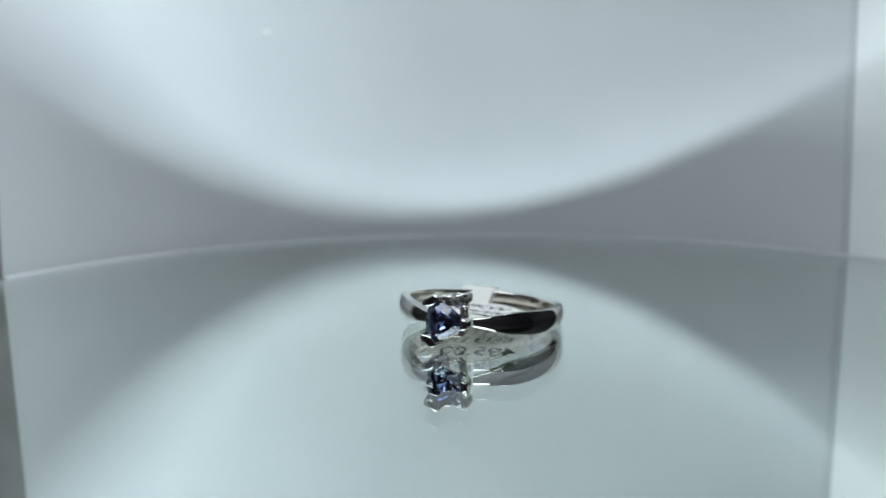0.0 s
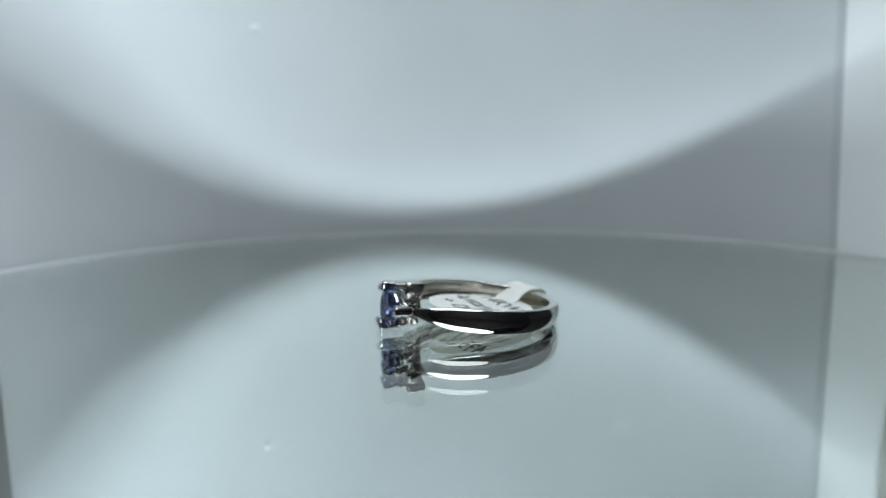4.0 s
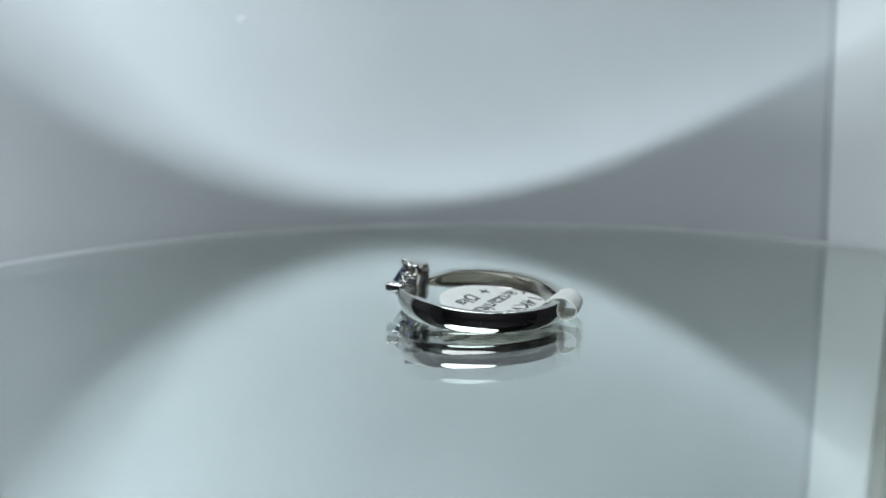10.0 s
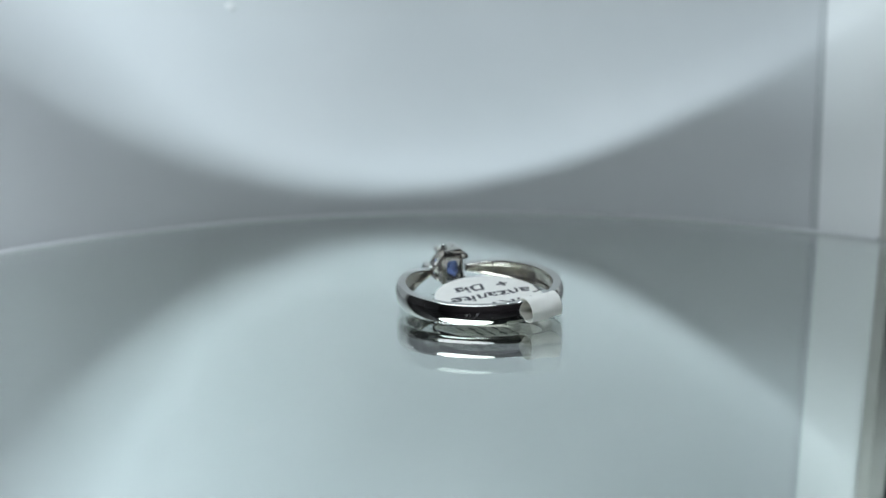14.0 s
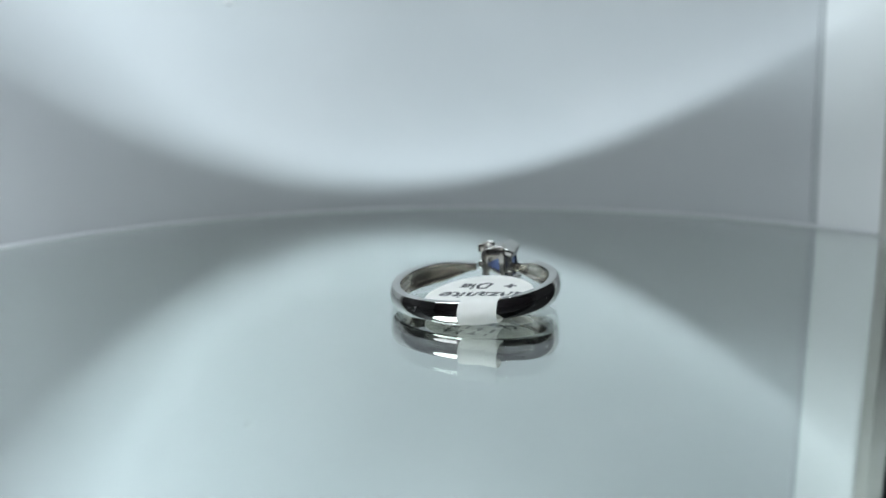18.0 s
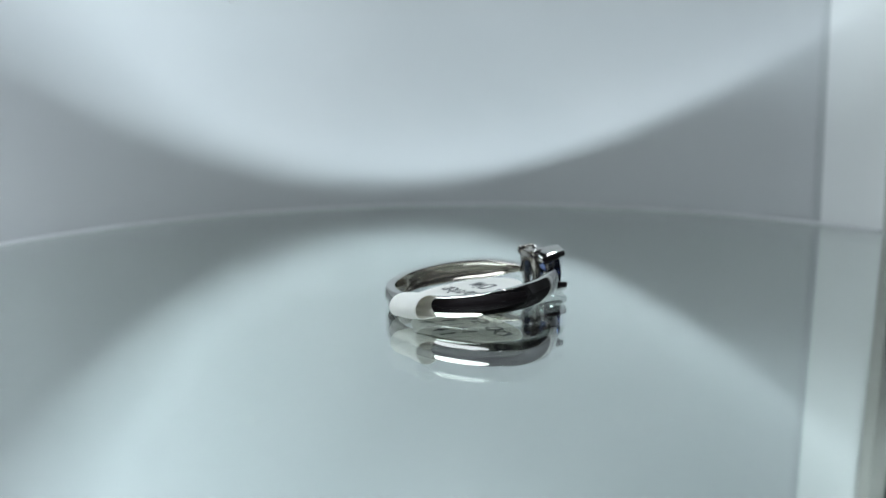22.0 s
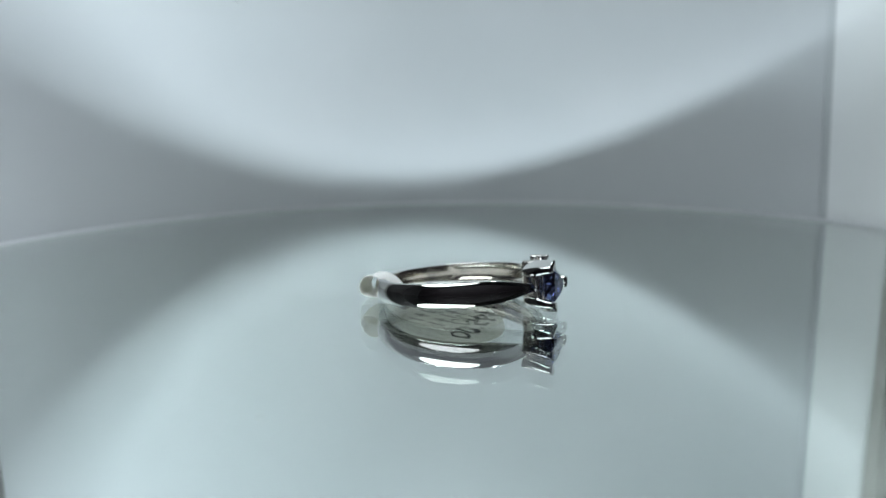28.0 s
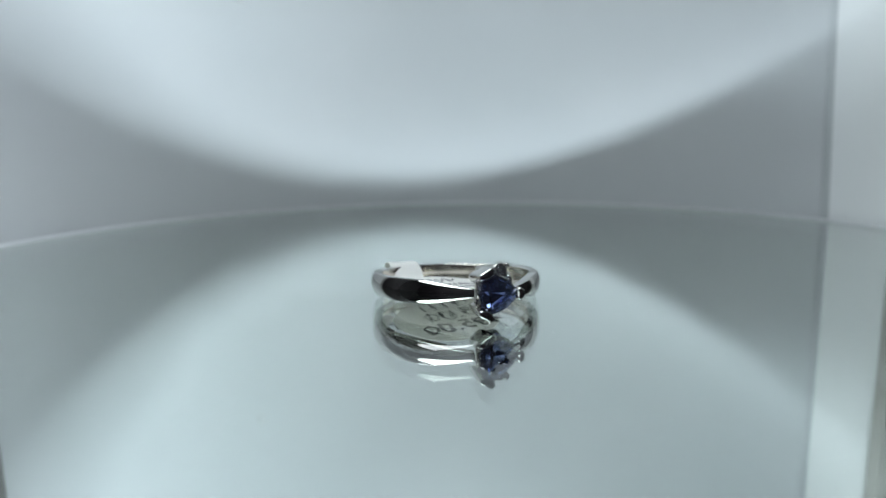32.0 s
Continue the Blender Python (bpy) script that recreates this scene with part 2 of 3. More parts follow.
def backdrop():
    """The curved white sheet round the turntable, and its narrow second sheet."""
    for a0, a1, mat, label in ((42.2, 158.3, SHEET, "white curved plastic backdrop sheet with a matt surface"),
                               (33.4, 41.2, LIT_SHEET, "narrow backdrop sheet beside the seam, stronger light in its paler colour")):
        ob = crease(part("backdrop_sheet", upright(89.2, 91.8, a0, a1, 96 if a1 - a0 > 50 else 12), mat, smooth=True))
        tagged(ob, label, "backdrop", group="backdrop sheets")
    # the seam groove's faint shade is put into the strip's darker grey
    tagged(crease(part("seam_strip", upright(89.3, 91.4, 41.22, 42.18, 4), SEAM, smooth=True)), "grey strip between the backdrop sheets, coloured as the seam's shade", "strip")
    for a0, a1, mat, label in ((31.7, 33.3, BEIGE, "beige upright post at the backdrop's end"), (158.4, 162, EDGE, "grey upright post at the backdrop's end")):
        tagged(crease(part("end_post", upright(88.6, 93.5, a0, a1, 4), mat)), label, "post", group="end posts")
    for a0, a1 in ((-12, 28.6), (163.5, 196)):
        bm = bmesh.new()
        lathe(bm, [(91, -22), (93.6, -22), (93.6, 260), (91, 260)], a0, a1, 32, caps=True)
        tagged(crease(part("side_panel", bm, SIDE, smooth=True)), "curved black felt side panel of the booth", "panel", group="side panels")
    # a thin bead that closes the foot of the sheets
    bm = bmesh.new()
    lathe(bm, [(88.35, -3), (89.15, -3), (89.15, 0.22), (88.85, 0.34), (88.5, 0.26), (88.35, 0.1)], 33.6, 158.2, 120, caps=True)
    tagged(crease(part("base_bead", bm, BEAD, smooth=True)), "thin white plastic bead along the foot of the backdrop", "bead")
    # a small blister on the sheet
    a = 2.121
    bm = bmesh.new()
    bmesh.ops.create_uvsphere(bm, u_segments=16, v_segments=8, radius=1.0,
                              matrix=Matrix.Diagonal((0.4, 1.2, 0.9, 1)))
    blister = part("plastic_speck", bm, SPECK, smooth=True)
    blister.matrix_basis = pose(89.2 * MM * math.cos(a), 89.2 * MM * math.sin(a), 44.0 * MM, 0, 0, math.degrees(a))
    tagged(blister, "tiny glossy plastic speck stuck on the backdrop", "speck")


def turntable():
    top = tagged(new("mirror_turntable"), "round back-silvered glass mirror turning under the ring", "turntable")
    bm = bmesh.new()
    bmesh.ops.create_circle(bm, cap_ends=True, segments=160, radius=87.9)
    part("glass", bm, GLASS, top, "clear glass top of the mirror").visible_shadow = False
    bm = bmesh.new()
    bmesh.ops.create_circle(bm, cap_ends=True, segments=160, radius=87.9, matrix=Matrix.Translation((0, 0, -3.4)))
    part("silver_backing", bm, SILVER, top, "silvered back of the mirror")
    bm = bmesh.new()
    lathe(bm, [(87.92, -6), (88.15, -6), (88.15, -0.08), (88.1, -0.02), (87.92, -0.02)], steps=192)
    crease(part("rim", bm, RIM, top, "pale ground glass rim", smooth=True))
    bm = bmesh.new()
    lathe(bm, [(0.01, -14), (60, -14), (84, -8), (84, -6.1), (0.01, -6.1)], steps=96)
    crease(part("platter", bm, BASE, top, smooth=True))
    bm = bmesh.new()
    lathe(bm, [(0.01, -22), (50, -22), (50, -14.2), (0.01, -14.2)], steps=96)
    crease(part("foot", bm, BASE, top, smooth=True))
    rnd = random.Random(7)
    bm = bmesh.new()
    for k in range(15):
        r, a, size = rnd.uniform(16, 70), rnd.uniform(0, math.tau), rnd.uniform(0.05, 0.11)
        m = Matrix.Translation((r * math.cos(a), r * math.sin(a), 0.03)) @ Matrix.Rotation(rnd.uniform(0, 3), 4, "Z") @ Matrix.Diagonal((size * rnd.uniform(1, 2.6), size, 0.04, 1))
        bmesh.ops.create_icosphere(bm, subdivisions=1, radius=1, matrix=m)
    tagged(part("dust", bm, SHEET, top, "fine grey dust specks"), kind="stuff")
    return top


# ---- the ring, in its own space: x to the head, z along the finger ----
RING_AT = pose(-1.76 * MM, 1.15 * MM, 1.97 * MM, 0, 0, -109.9) @ pose(0, 0, 0, -2.5, -4.3, 0)
CORNERS = {"a": Vector((-1.75, 2.5)), "b": Vector((-1.75, -2.5)), "c": Vector((2.75, 0.0))}


def ramp(x, points, soft=5.0):
    """A value along straight runs between points, with rounded corners."""
    total = 0.0
    for d in (-1.0, -0.6, -0.2, 0.2, 0.6, 1.0):
        q = min(max(x + d * soft, points[0][0]), points[-1][0])
        for (x0, y0), (x1, y1) in zip(points, points[1:]):
            if q <= x1:
                total += y0 + (y1 - y0) * (q - x0) / (x1 - x0)
                break
    return total / 6


def band_bmesh(inside):
    """The shank: D-shaped section, tallest at the shoulders, running out to a point at the head."""
    bm = bmesh.new()
    start, end = 15.5, 360 - 12.0
    n = 150
    rings = []
    for i in range(n + 1):
        a = start + (end - start) * i / n
        off = min(a - start, end - a)
        h = ramp(off, [(0, 0.5), (27, 1.36), (45, 1.43), (70, 1.40), (120, 1.23), (180, 1.2)])
        ri = ramp(off, [(0, 10.0), (12, 9.42), (26, 9.1), (45, 9.05), (180, 9.05)], 9.0)
        ro = ramp(off, [(0, 11.25), (35, 10.60), (60, 10.54), (180, 10.52)])
        lean = radians(31)
        arc = (h - 0.08) / math.sin(lean)
        arc_mid = ro - arc
        shrink = min(1.0, (ro - ri - 0.35) / (arc * (1 - math.cos(lean))))
        c, s = math.cos(radians(a)), math.sin(radians(a))
        if inside:
            # the shoulders are scooped out inside
            scoop = ramp(off, [(0, 0), (8, 0), (15, 0.34), (100, 0.30), (112, 0), (180, 0)], 1.5)
            half = (1, 0.94, 0.86, 0.76, 0.70, 0.64, 0.56, 0.46, 0.34, 0.2, 0.08)
            sec = [(ri + 0.10 * abs(u) ** 1.7 + (0.03 if abs(u) == 1 else 0) + scoop * ramp(abs(u), [(0, 1), (0.4, 0.92), (0.66, 0.4), (0.76, 0), (1, 0)], 0.04), (h - 0.12) * u)
                   for u in half + tuple(-u for u in reversed(half))]
        else:
            curve = [(ro - arc * (1 - math.cos(e)) * shrink, arc * math.sin(e)) for e in (lean * (k - 8) / 8 for k in range(17))]
            r1, z1 = curve[-1]
            sec = [(ri + 0.13, -h + 0.12), (r1 - 0.16, -h), (r1 - 0.05, -h + 0.02), *curve, (r1 - 0.05, h - 0.02), (r1 - 0.16, h), (ri + 0.13, h - 0.12)]
        rings.append([bm.verts.new((r * c, r * s, z)) for r, z in sec])
    for p, q in zip(rings, rings[1:]):
        for j in range(len(p) - 1):
            bm.faces.new((p[j], p[j + 1], q[j + 1], q[j]))
    for r in (rings[0], rings[-1]):
        bm.faces.new(r)
    return bm


def prong(ring, key):
    """A V-shaped claw that flares out from the base and folds over one corner of the stone."""
    k = CORNERS[key]
    d1, d2 = ((CORNERS[o] - k).normalized() for o in "abc" if o != key)
    inward = (d1 + d2).normalized()
    n1 = Vector((-d1.y, d1.x))
    n1 = n1 if n1.dot(d2) > 0 else -n1
    n2 = Vector((-d2.y, d2.x))
    n2 = n2 if n2.dot(d1) > 0 else -n2
    flare = {"a": 0.4, "b": 0.55, "c": 0.3}[key]
    broad = 0.82 if key != "c" else 0.42
    # x, how far out of the full flare, length of the legs, their thickness
    stations = [(9.4, 1.0, 0.6, 0.7), (10.2, 0.6, 0.9, 0.9), (11.4, 0.15, 0.95, 0.98), (12.2, 0.02, 0.8, 0.92), (12.7, 0.0, 0.7, 0.88),
                (12.95, 0.0, 0.68, 0.95), (13.15, 0.05, 0.62, 0.9)]
    if key == "c":
        stations = [(10.6, 0.9, 0.5, 0.5), (11.4, 0.4, 0.75, 0.6), (12.2, 0.05, 0.85, 0.62), (12.85, 0.0, 0.8, 0.62), (13.08, 0.06, 0.7, 0.55)]
    p1, p2 = ((d - inward * d.dot(inward)).normalized() for d in (d1, d2))
    bm = bmesh.new()
    loops = []
    for x, lean, leg, thick in stations:
        tip = k - inward * 0.3 + inward * lean * flare
        t1, t2 = tip + p1 * broad, tip + p2 * broad
        inner = tip + inward * (thick * 1.15)
        outline = [t1, t1 + d1 * leg, t1 + d1 * leg + n1 * thick, inner, t2 + d2 * leg + n2 * thick, t2 + d2 * leg, t2]
        loops.append([bm.verts.new((x, p.x, p.y)) for p in outline])
    for p, q in zip(loops, loops[1:]):
        for i in range(7):
            bm.faces.new((p[i], p[(i + 1) % 7], q[(i + 1) % 7], q[i]))
    bm.faces.new(loops[0]), bm.faces.new(loops[-1])
    bmesh.ops.recalc_face_normals(bm, faces=bm.faces)
    edges = [e for e in bm.edges if len(e.link_faces) == 2 and e.calc_face_angle(0) > radians(35)]
    bmesh.ops.bevel(bm, geom=edges, offset=0.2, segments=3, affect="EDGES", profile=0.5)
    return crease(part("prong", bm, GOLD, ring, smooth=True), 60)


def trillion():
    """A triangular stone with a table, bowed sides and a pointed back, facing +x."""
    bm = bmesh.new()
    mid = (CORNERS["a"] + CORNERS["b"] + CORNERS["c"]) / 3
    tri = [mid + (CORNERS[k] - mid) * 0.98 for k in "abc"]
    per = 4

    def loop(scale, bow, shift=0.0):
        pts = []
        for i in range(3):
            a, b = tri[i], tri[(i + 1) % 3]
            out = ((a + b) / 2 - mid).normalized()
            for j in range(per):
                f = (j + shift) / per
                pts.append(mid + (a.lerp(b, f) + out * bow * math.sin(math.pi * f) - mid) * scale)
        return pts

    m = 3 * per
    table, girdle, under, keel = ([bm.verts.new((x, p.x, p.y)) for p in pts] for x, pts in (
        (13.1, loop(0.64, 0.5, 0.5)), (12.42, loop(1.0, 0.62)), (12.2, loop(1.0, 0.62)), (11.15, loop(0.5, 0.2, 0.5))))
    tail = bm.verts.new((10.2, mid.x, mid.y))
    for i in range(m):
        j = (i + 1) % m
        bm.faces.new((table[i], girdle[i], girdle[j])), bm.faces.new((table[i], girdle[j], table[j]))
        bm.faces.new((girdle[i], under[i], under[j], girdle[j]))
        bm.faces.new((keel[i], under[j], under[i])), bm.faces.new((keel[i], keel[j], under[j]))
        bm.faces.new((keel[j], keel[i], tail))
    bm.faces.new(table)
    return bm


def brilliant(cx, cy, cz, r):
    """A small round brilliant facing +x."""
    bm = bmesh.new()
    rows = [(cx + 0.32 * r, 0.55, 8, 0.0), (cx + 0.2 * r, 0.82, 8, 0.5), (cx, 1.0, 8, 0.0), (cx - 0.06 * r, 1.0, 8, 0.0), (cx - 0.5 * r, 0.45, 8, 0.5)]
    rings = [[bm.verts.new((x, cy + r * s * math.cos(math.tau * (k + o) / n), cz + r * s * math.sin(math.tau * (k + o) / n))) for k in range(n)] for x, s, n, o in rows]
    for p, q in zip(rings, rings[1:]):
        for k in range(8):
            bm.faces.new((p[k], p[(k + 1) % 8], q[k])), bm.faces.new((p[(k + 1) % 8], q[(k + 1) % 8], q[k]))
    bm.faces.new(rings[0])
    tail = bm.verts.new((cx - 0.85 * r, cy, cz))
    for k in range(8):
        bm.faces.new((rings[-1][k], rings[-1][(k + 1) % 8], tail))
    return bm


def jewel_ring():
    ring = tagged(new("ring"), "polished white gold ring with triangular violet-blue stone and small diamond", "ring")
    shank = crease(part("shank", band_bmesh(False), GOLD, ring, "polished white gold band tapering to the setting", smooth=True), 50)
    part("inner_face", band_bmesh(True), GOLD_IN, shank, "brushed inner face of the band", smooth=True)
    # a tiny stamped mark inside the band: a frame with two short bars
    bm = bmesh.new()
    for a0, a1, z0, z1 in ((145, 139, 0.30, 0.38), (145, 139, -0.38, -0.30), (145, 144.4, -0.3, 0.3), (139.6, 139, -0.3, 0.3), (143, 141, -0.06, 0.06), (143, 142.5, -0.2, 0.2)):
        lathe(bm, [(9.02, z0), (9.09, z0), (9.09, z1), (9.02, z1)], a0, a1, 4, caps=True)
    crease(part("hallmark", bm, STAMP, shank, "tiny stamped mark", smooth=True))
    # fine scratches worn into the outside of the band
    bm = bmesh.new()
    rnd = random.Random(11)
    for k in range(14):
        a, z, slant, long = rnd.uniform(143, 156), rnd.uniform(-0.35, 0.3), rnd.uniform(-1, 1), rnd.uniform(0.8, 2.6)
        pts = []
        for f in (-0.5, 0.0, 0.5):
            b, h = radians(a + f * long), z + f * 0.35 * slant
            r = 10.515 - h * h / 4.6
            pts.append((r * math.cos(b), r * math.sin(b), h))
        tube(bm, pts, 0.018, 5)
    tagged(part("scratches", bm, SCRATCH, shank, "fine pale scratches", smooth=True), kind="stuff")
    for key in "abc":
        prong(ring, key)
    mid = (CORNERS["a"] + CORNERS["b"] + CORNERS["c"]) / 3
    for x, s, r in ((11.0, 0.8, 0.34), (11.75, 0.9, 0.2)):
        bm = bmesh.new()
        pts = []
        for i, k in enumerate("abc"):
            a, b = CORNERS[k], CORNERS["bca"[i]]
            pts += [(x, *(mid + (a.lerp(b, f) - mid) * s)) for f in (0.08, 0.3, 0.5, 0.7, 0.92)]
        tube(bm, pts, r, 10, closed=True)
        part("gallery_rail", bm, CAST, ring, smooth=True)
    # the upright back frame, open in the middle
    bm = bmesh.new()
    rows = [(9.0, 1.45, 2.3), (9.1, 1.56, 2.45), (9.78, 1.56, 2.45), (9.87, 1.45, 2.3), (9.87, 0.85, 1.75), (9.0, 0.8, 1.7)]
    loops = []
    for x, wide, tall in rows:
        ring_pts = []
        for k in range(32):
            c, q = math.cos(math.tau * k / 32), math.sin(math.tau * k / 32)
            ring_pts.append(bm.verts.new((x, 0.1 + wide * math.copysign(abs(c) ** 0.42, c), 0.3 + tall * math.copysign(abs(q) ** 0.42, q) - (0.5 if tall < 2 else 0))))
        loops.append(ring_pts)
    for j in range(6):
        p, q = loops[j], loops[(j + 1) % 6]
        for i in range(32):
            bm.faces.new((p[i], p[(i + 1) % 32], q[(i + 1) % 32], q[i]))
    crease(part("back_frame", bm, CAST, ring, smooth=True), 75)
    # bent wires between the frame and the gallery
    for pts in ([(9.8, 1.7, 2.1), (10.5, 2.05, 1.95), (11.0, 2.1, 1.5), (11.05, 2.1, 1.1), (10.6, 2.1, 0.75), (9.8, 1.8, 0.6)],
                [(9.8, 1.8, 0.2), (10.5, 2.2, 0.1), (10.95, 2.25, -0.3), (10.9, 2.1, -0.8), (10.5, 2.0, -1.1), (9.8, 1.7, -1.2)],
                [(9.8, -1.6, 1.5), (10.5, -1.75, 1.35), (10.95, -1.8, 0.8), (10.95, -1.8, -0.2), (10.5, -1.75, -0.8), (9.8, -1.6, -1.0)]):
        bm = bmesh.new()
        tube(bm, pts, 0.26, 10)
        part("gallery_wire", bm, CAST, ring, smooth=True)
    crease(part("trillion_stone", trillion(), TANZANITE, ring, "faceted triangular violet-blue gemstone"), 1)
    # the small diamond in its own cup on the upper side
    bm = bmesh.new()
    tube(bm, [(10.75, 0.95 + 0.72 * math.cos(a), 2.5 + 0.72 * math.sin(a)) for a in (math.tau * i / 24 for i in range(24))], 0.17, 8, closed=True)
    part("accent_collar", bm, GOLD, ring, smooth=True)
    bm = bmesh.new()
    tube(bm, [(9.9, 0.95 + 0.62 * math.cos(a), 2.35 + 0.62 * math.sin(a)) for a in (math.tau * i / 24 for i in range(24))], 0.2, 8, closed=True)
    part("accent_base", bm, CAST, ring, smooth=True)
    crease(part("accent_diamond", brilliant(10.95, 0.95, 2.5, 0.68), DIAMOND, ring, "small round clear diamond"), 1)
    bm = bmesh.new()
    box(bm, 9.2, 10.5, -1.2, 1.85, 1.9, 2.7, 0.3)
    box(bm, 9.05, 10.55, 0.05, 1.9, 1.75, 2.95, 0.36)
    prism(bm, [(1.2, 2.2), (2.1, 2.2), (2.1, 3.15), (1.9, 3.35), (1.4, 3.35), (1.2, 3.15)], 9.0, 9.8, 0.12)
    prism(bm, [(1.2, 2.75), (2.1, 2.75), (2.1, 3.15), (1.9, 3.35), (1.4, 3.35), (1.2, 3.15)], 9.7, 11.0, 0.12)
    prism(bm, [(-1.4, 2.3), (0.3, 2.3), (0.3, 2.8), (0.1, 2.95), (-1.0, 3.0), (-1.4, 2.85)], 9.0, 11.6, 0.14)
    crease(part("accent_housing", bm, CAST, ring, smooth=True), 50)
    for y, z in ((1.62, 3.12), (1.85, 1.75)):
        bm = bmesh.new()
        tube(bm, [(9.3, y, z - 0.25), (9.9, y, z), (10.7, y, z), (11.1, y, z), (11.22, y, z - 0.05)], [0.16, 0.24, 0.26, 0.25, 0.16], 10)
        part("accent_prong", bm, GOLD, ring, smooth=True)
    ring.matrix_basis = RING_AT
    return ring


# ---- the paper tag: an oval written on both sides, its strip looped round the band ----
TAG_AT = pose(-1.76 * MM, 1.15 * MM, 1.38 * MM, 0, 0, -109.9) @ pose(0, 0, 0, -4.0, -5.8, 0)


def curl(x):
    """How far the paper bends up at its two ends."""
    return 0.006 * (x + 0.5) ** 2


def writing(name, text, size, m, parent, slant=0.15):
    cu = bpy.data.curves.new(name, "FONT")
    cu.body, cu.size, cu.align_x, cu.align_y, cu.shear, cu.extrude = text, size * MM, "CENTER", "CENTER", slant, 0.004 * MM
    cu.offset = 0.05 * MM
    tmp = bpy.data.objects.new(name, cu)
    me = bpy.data.meshes.new_from_object(tmp)
    bpy.data.objects.remove(tmp)
    me.materials.clear()
    me.materials.append(INK)
    ob = new(name, me)
    me.transform(m)
    for v in me.vertices:
        # unsteady strokes on curled paper
        x, y = v.co.x / MM, v.co.y / MM
        v.co.x += MM * (0.16 * math.sin(1.7 * y + size) + 0.09 * math.sin(5.3 * y))
        v.co.y += MM * (0.13 * math.sin(2.6 * x + 1.1 * y) + 0.06 * math.sin(4.1 * y + 2 * x))
        v.co.z += curl(v.co.x / MM) * MM
    ob.parent = parent
    return tagged(ob, "black handwriting")


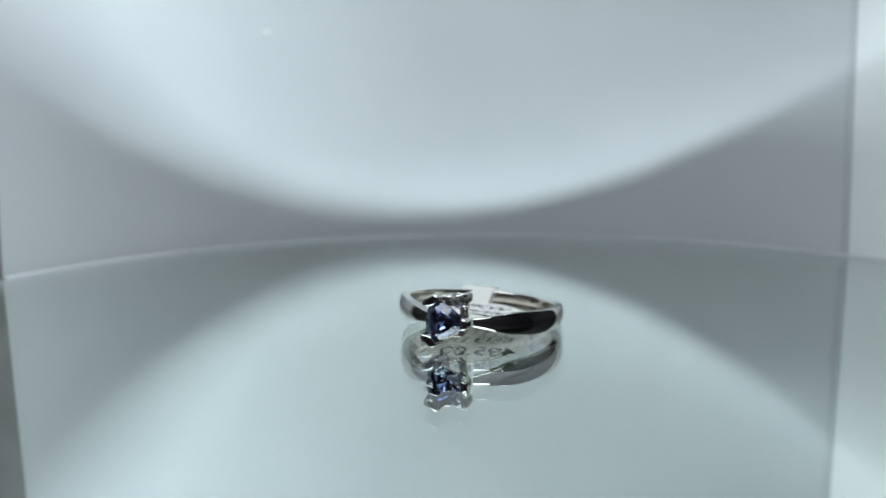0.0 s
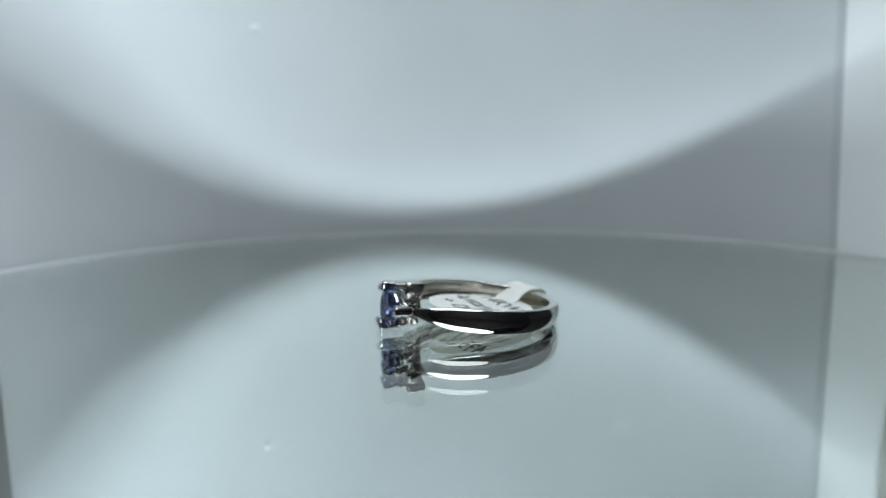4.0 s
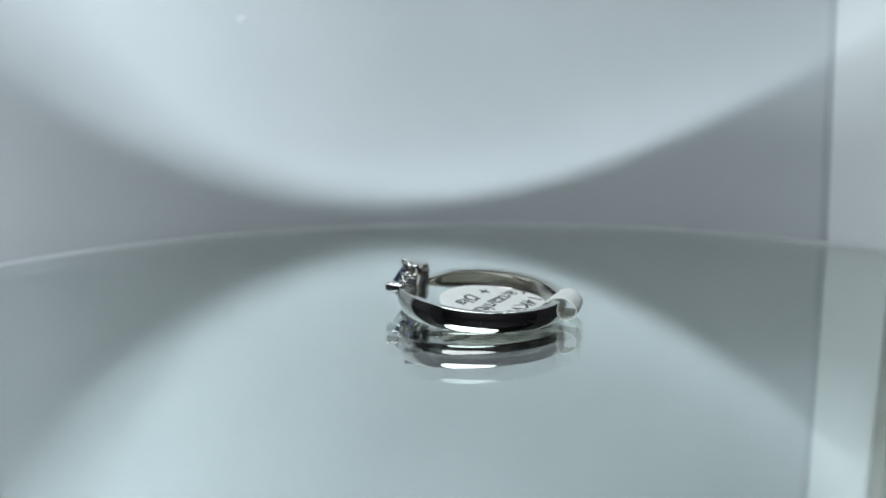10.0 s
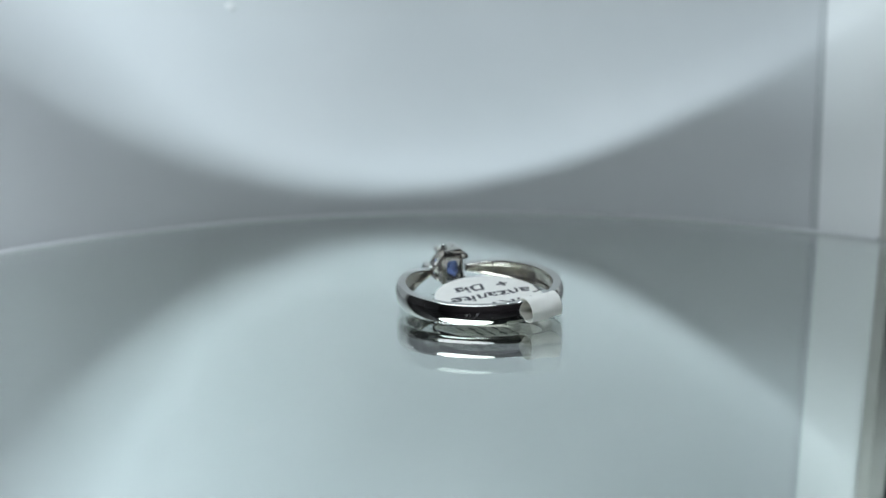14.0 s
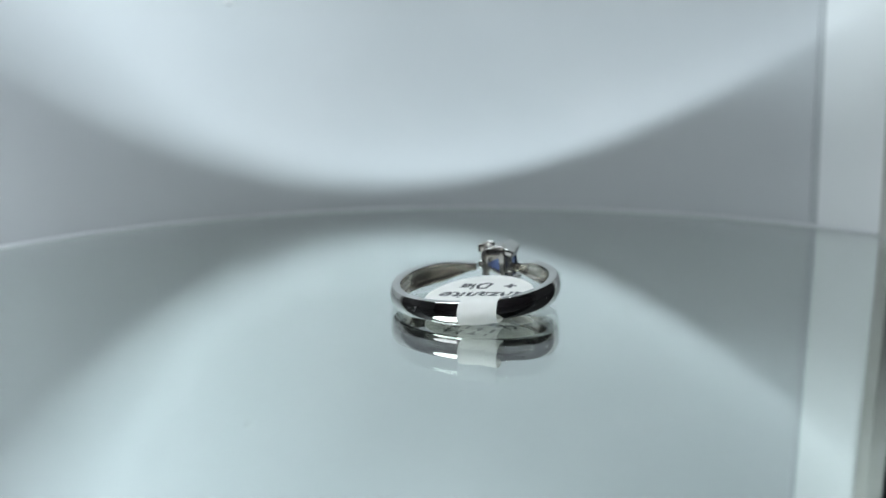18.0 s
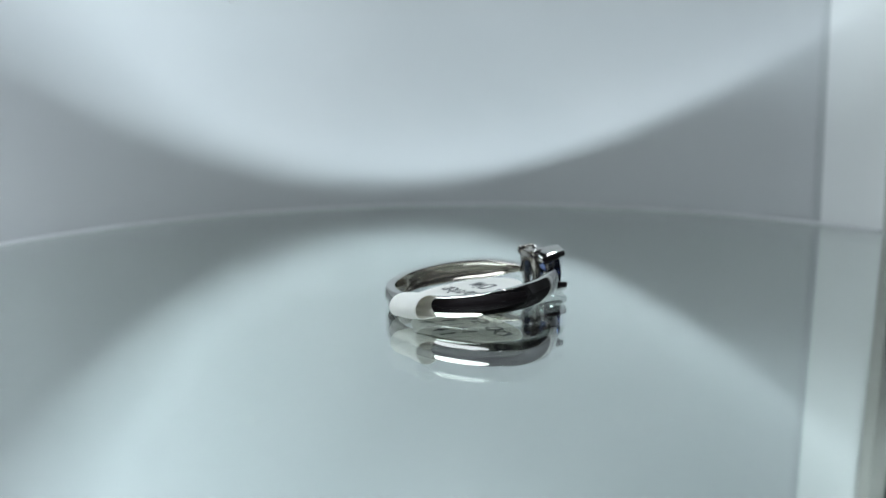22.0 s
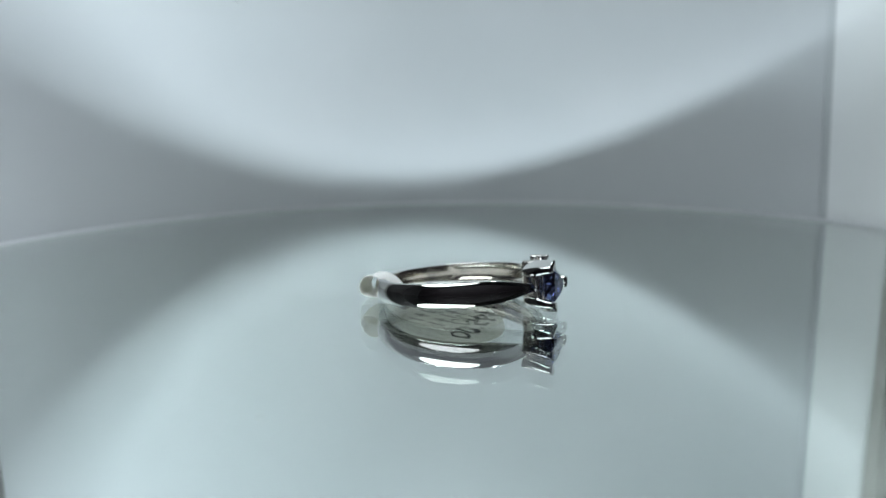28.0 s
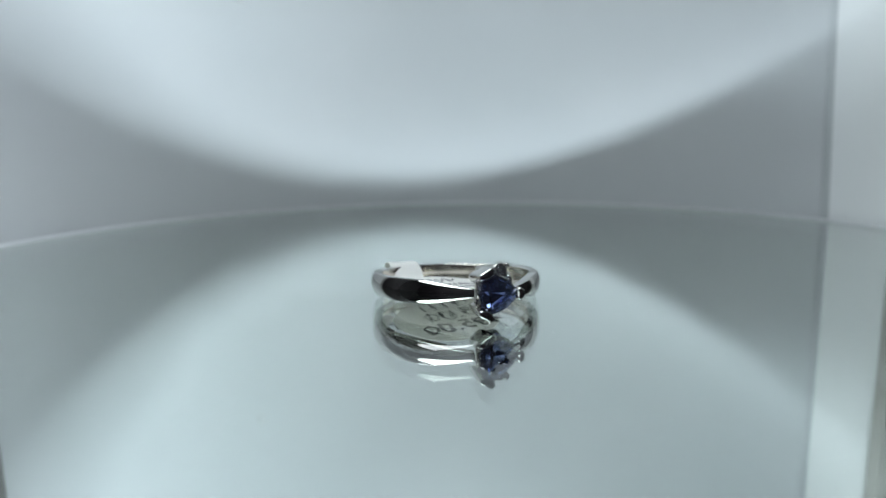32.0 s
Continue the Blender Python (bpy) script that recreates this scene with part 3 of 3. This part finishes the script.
def price_tag():
    tag = tagged(new("price_tag"), "white oval paper tag with black handwriting, looped round the ring's band", "tag")
    bm = bmesh.new()
    sheets = []
    for side in (-0.06, 0.06):
        hub = bm.verts.new((-1.0, -0.8, side + curl(-1.0)))
        loops = []
        for r in (0.15, 0.3, 0.45, 0.6, 0.75, 0.9, 1.0):
            ring_pts = [(-1.0 + 6.9 * r * math.cos(a), -0.8 + 6.7 * r * math.sin(a)) for a in (math.tau * i / 72 for i in range(72))]
            loops.append([bm.verts.new((x, y, side + curl(x))) for x, y in ring_pts])
        for i in range(72):
            bm.faces.new((hub, loops[0][i], loops[0][(i + 1) % 72]))
            for p, q in zip(loops, loops[1:]):
                bm.faces.new((p[i], p[(i + 1) % 72], q[(i + 1) % 72], q[i]))
        sheets.append(loops[-1])
    lo, hi = sheets
    for i in range(72):
        bm.faces.new((lo[i], lo[(i + 1) % 72], hi[(i + 1) % 72], hi[i]))
    crease(part("oval", bm, PAPER, tag, smooth=True))
    # the strip: a curled loop round the back of the band
    bm = bmesh.new()
    y0, y1 = -5.85, -1.6
    knots = [(-5.4, 0.1), (-6.3, 0.16), (-7.1, 0.6), (-8.0, 1.65), (-9.3, 2.22), (-10.7, 2.0), (-11.5, 1.0), (-11.15, -0.05), (-9.9, -0.38), (-8.0, -0.36), (-6.2, -0.12), (-5.0, -0.1)]
    rows = []
    for i in range(1, len(knots) - 2):
        a, b, c, d = (Vector(knots[i + j]) for j in (-1, 0, 1, 2))
        for f in (0, 0.2, 0.4, 0.6, 0.8):
            p = 0.5 * (2 * b + (c - a) * f + (2 * a - 5 * b + 4 * c - d) * f * f + (3 * b - a - 3 * c + d) * f ** 3)
            rows.append((p.x, p.y))
    last = len(rows) - 1

    def skew(x, y, z):
        """The loop lies askew on the band and is a little crumpled."""
        w = min(1.0, max(0.0, (-x - 6.5) / 3))
        return (x - 0.21 * w * (y + 3.7) + 0.05 * math.sin(2.1 * y + z), y, z + 0.05 * w * math.sin(1.7 * y + 1.3 * x))

    verts = []
    for i, (x, z) in enumerate(rows):
        j, k = max(0, i - 1), min(last, i + 1)
        t = Vector((rows[k][0] - rows[j][0], rows[k][1] - rows[j][1])).normalized()
        nx, nz = -t.y * 0.06, t.x * 0.06
        cross = [y0 + (y1 - y0) * k / 8 for k in range(9)]
        verts.append([bm.verts.new(skew(x + nx, y, z + nz)) for y in cross] + [bm.verts.new(skew(x - nx, y, z - nz)) for y in reversed(cross)])
    for p, q in zip(verts, verts[1:]):
        for j in range(18):
            bm.faces.new((p[j], p[(j + 1) % 18], q[(j + 1) % 18], q[j]))
    bm.faces.new(verts[0]), bm.faces.new(verts[-1])
    crease(part("strip", bm, PAPER, tag, "curled paper strip", smooth=True))
    bm = bmesh.new()
    bmesh.ops.create_icosphere(bm, subdivisions=1, radius=0.09, matrix=Matrix.Translation(skew(-11.53, -4.9, 0.75)) @ Matrix.Diagonal((0.5, 1, 1.3, 1)))
    part("ink_dot", bm, INK, tag, "small black ink dot")
    up = lambda x, y, turn=0: pose(x * MM, y * MM, 0.066 * MM, 0, 0, 90 + turn)
    down = lambda x, y: pose(x * MM, y * MM, -0.066 * MM, 0, 180, 90)
    writing("writing", "+  Dia", 2.9, up(2.1, -1.4), tag)
    bm = bmesh.new()
    tube(bm, [(x, y, 0.06 + curl(x)) for x, y in ((2.5, 0.55), (2.2, 1.0), (1.8, 1.7), (1.55, 2.3), (1.6, 2.6))], [0.08, 0.09, 0.075, 0.06, 0.04], 6)
    part("pen_tail", bm, INK, tag, "thin pen stroke", smooth=True)
    writing("writing", "Tanzanite", 3.2, up(-1.3, -2.2), tag)
    writing("writing", "14KW", 3.0, up(-4.7, -2.0), tag)
    writing("writing", "495.00", 3.8, down(2.3, 0.4), tag)
    for x, y, pieces in ((-1.9, 0.3, 5), (-4.9, -0.3, 4)):
        bm = bmesh.new()
        for k in range(pieces):
            yk = y + (k - (pieces - 1) / 2) * 1.55
            box(bm, x - 1.05, x + 1.05, yk - 0.17, yk + 0.17, -0.075, -0.062)
            if k % 2:
                box(bm, x - 0.2, x + 0.12, yk - 0.5, yk + 0.5, -0.075, -0.062)
        for v in bm.verts:
            v.co.z += curl(v.co.x)
        part("ink_marks", bm, INK, tag, "black handwritten strokes")
    tag.matrix_basis = TAG_AT
    return tag


surroundings()
added_lamp()
backdrop()
TURNTABLE = turntable()
RING = jewel_ring()
TAG = price_tag()


def motions():
    """The turntable turns, and carries the ring and its tag round."""
    for thing, rest in ((TURNTABLE, Matrix()), (RING, RING_AT), (TAG, TAG_AT)):
        walk(thing, [(t, pose(0, 0, 0, 0, 0, turn) @ rest) for t, turn in TURN])


motions()
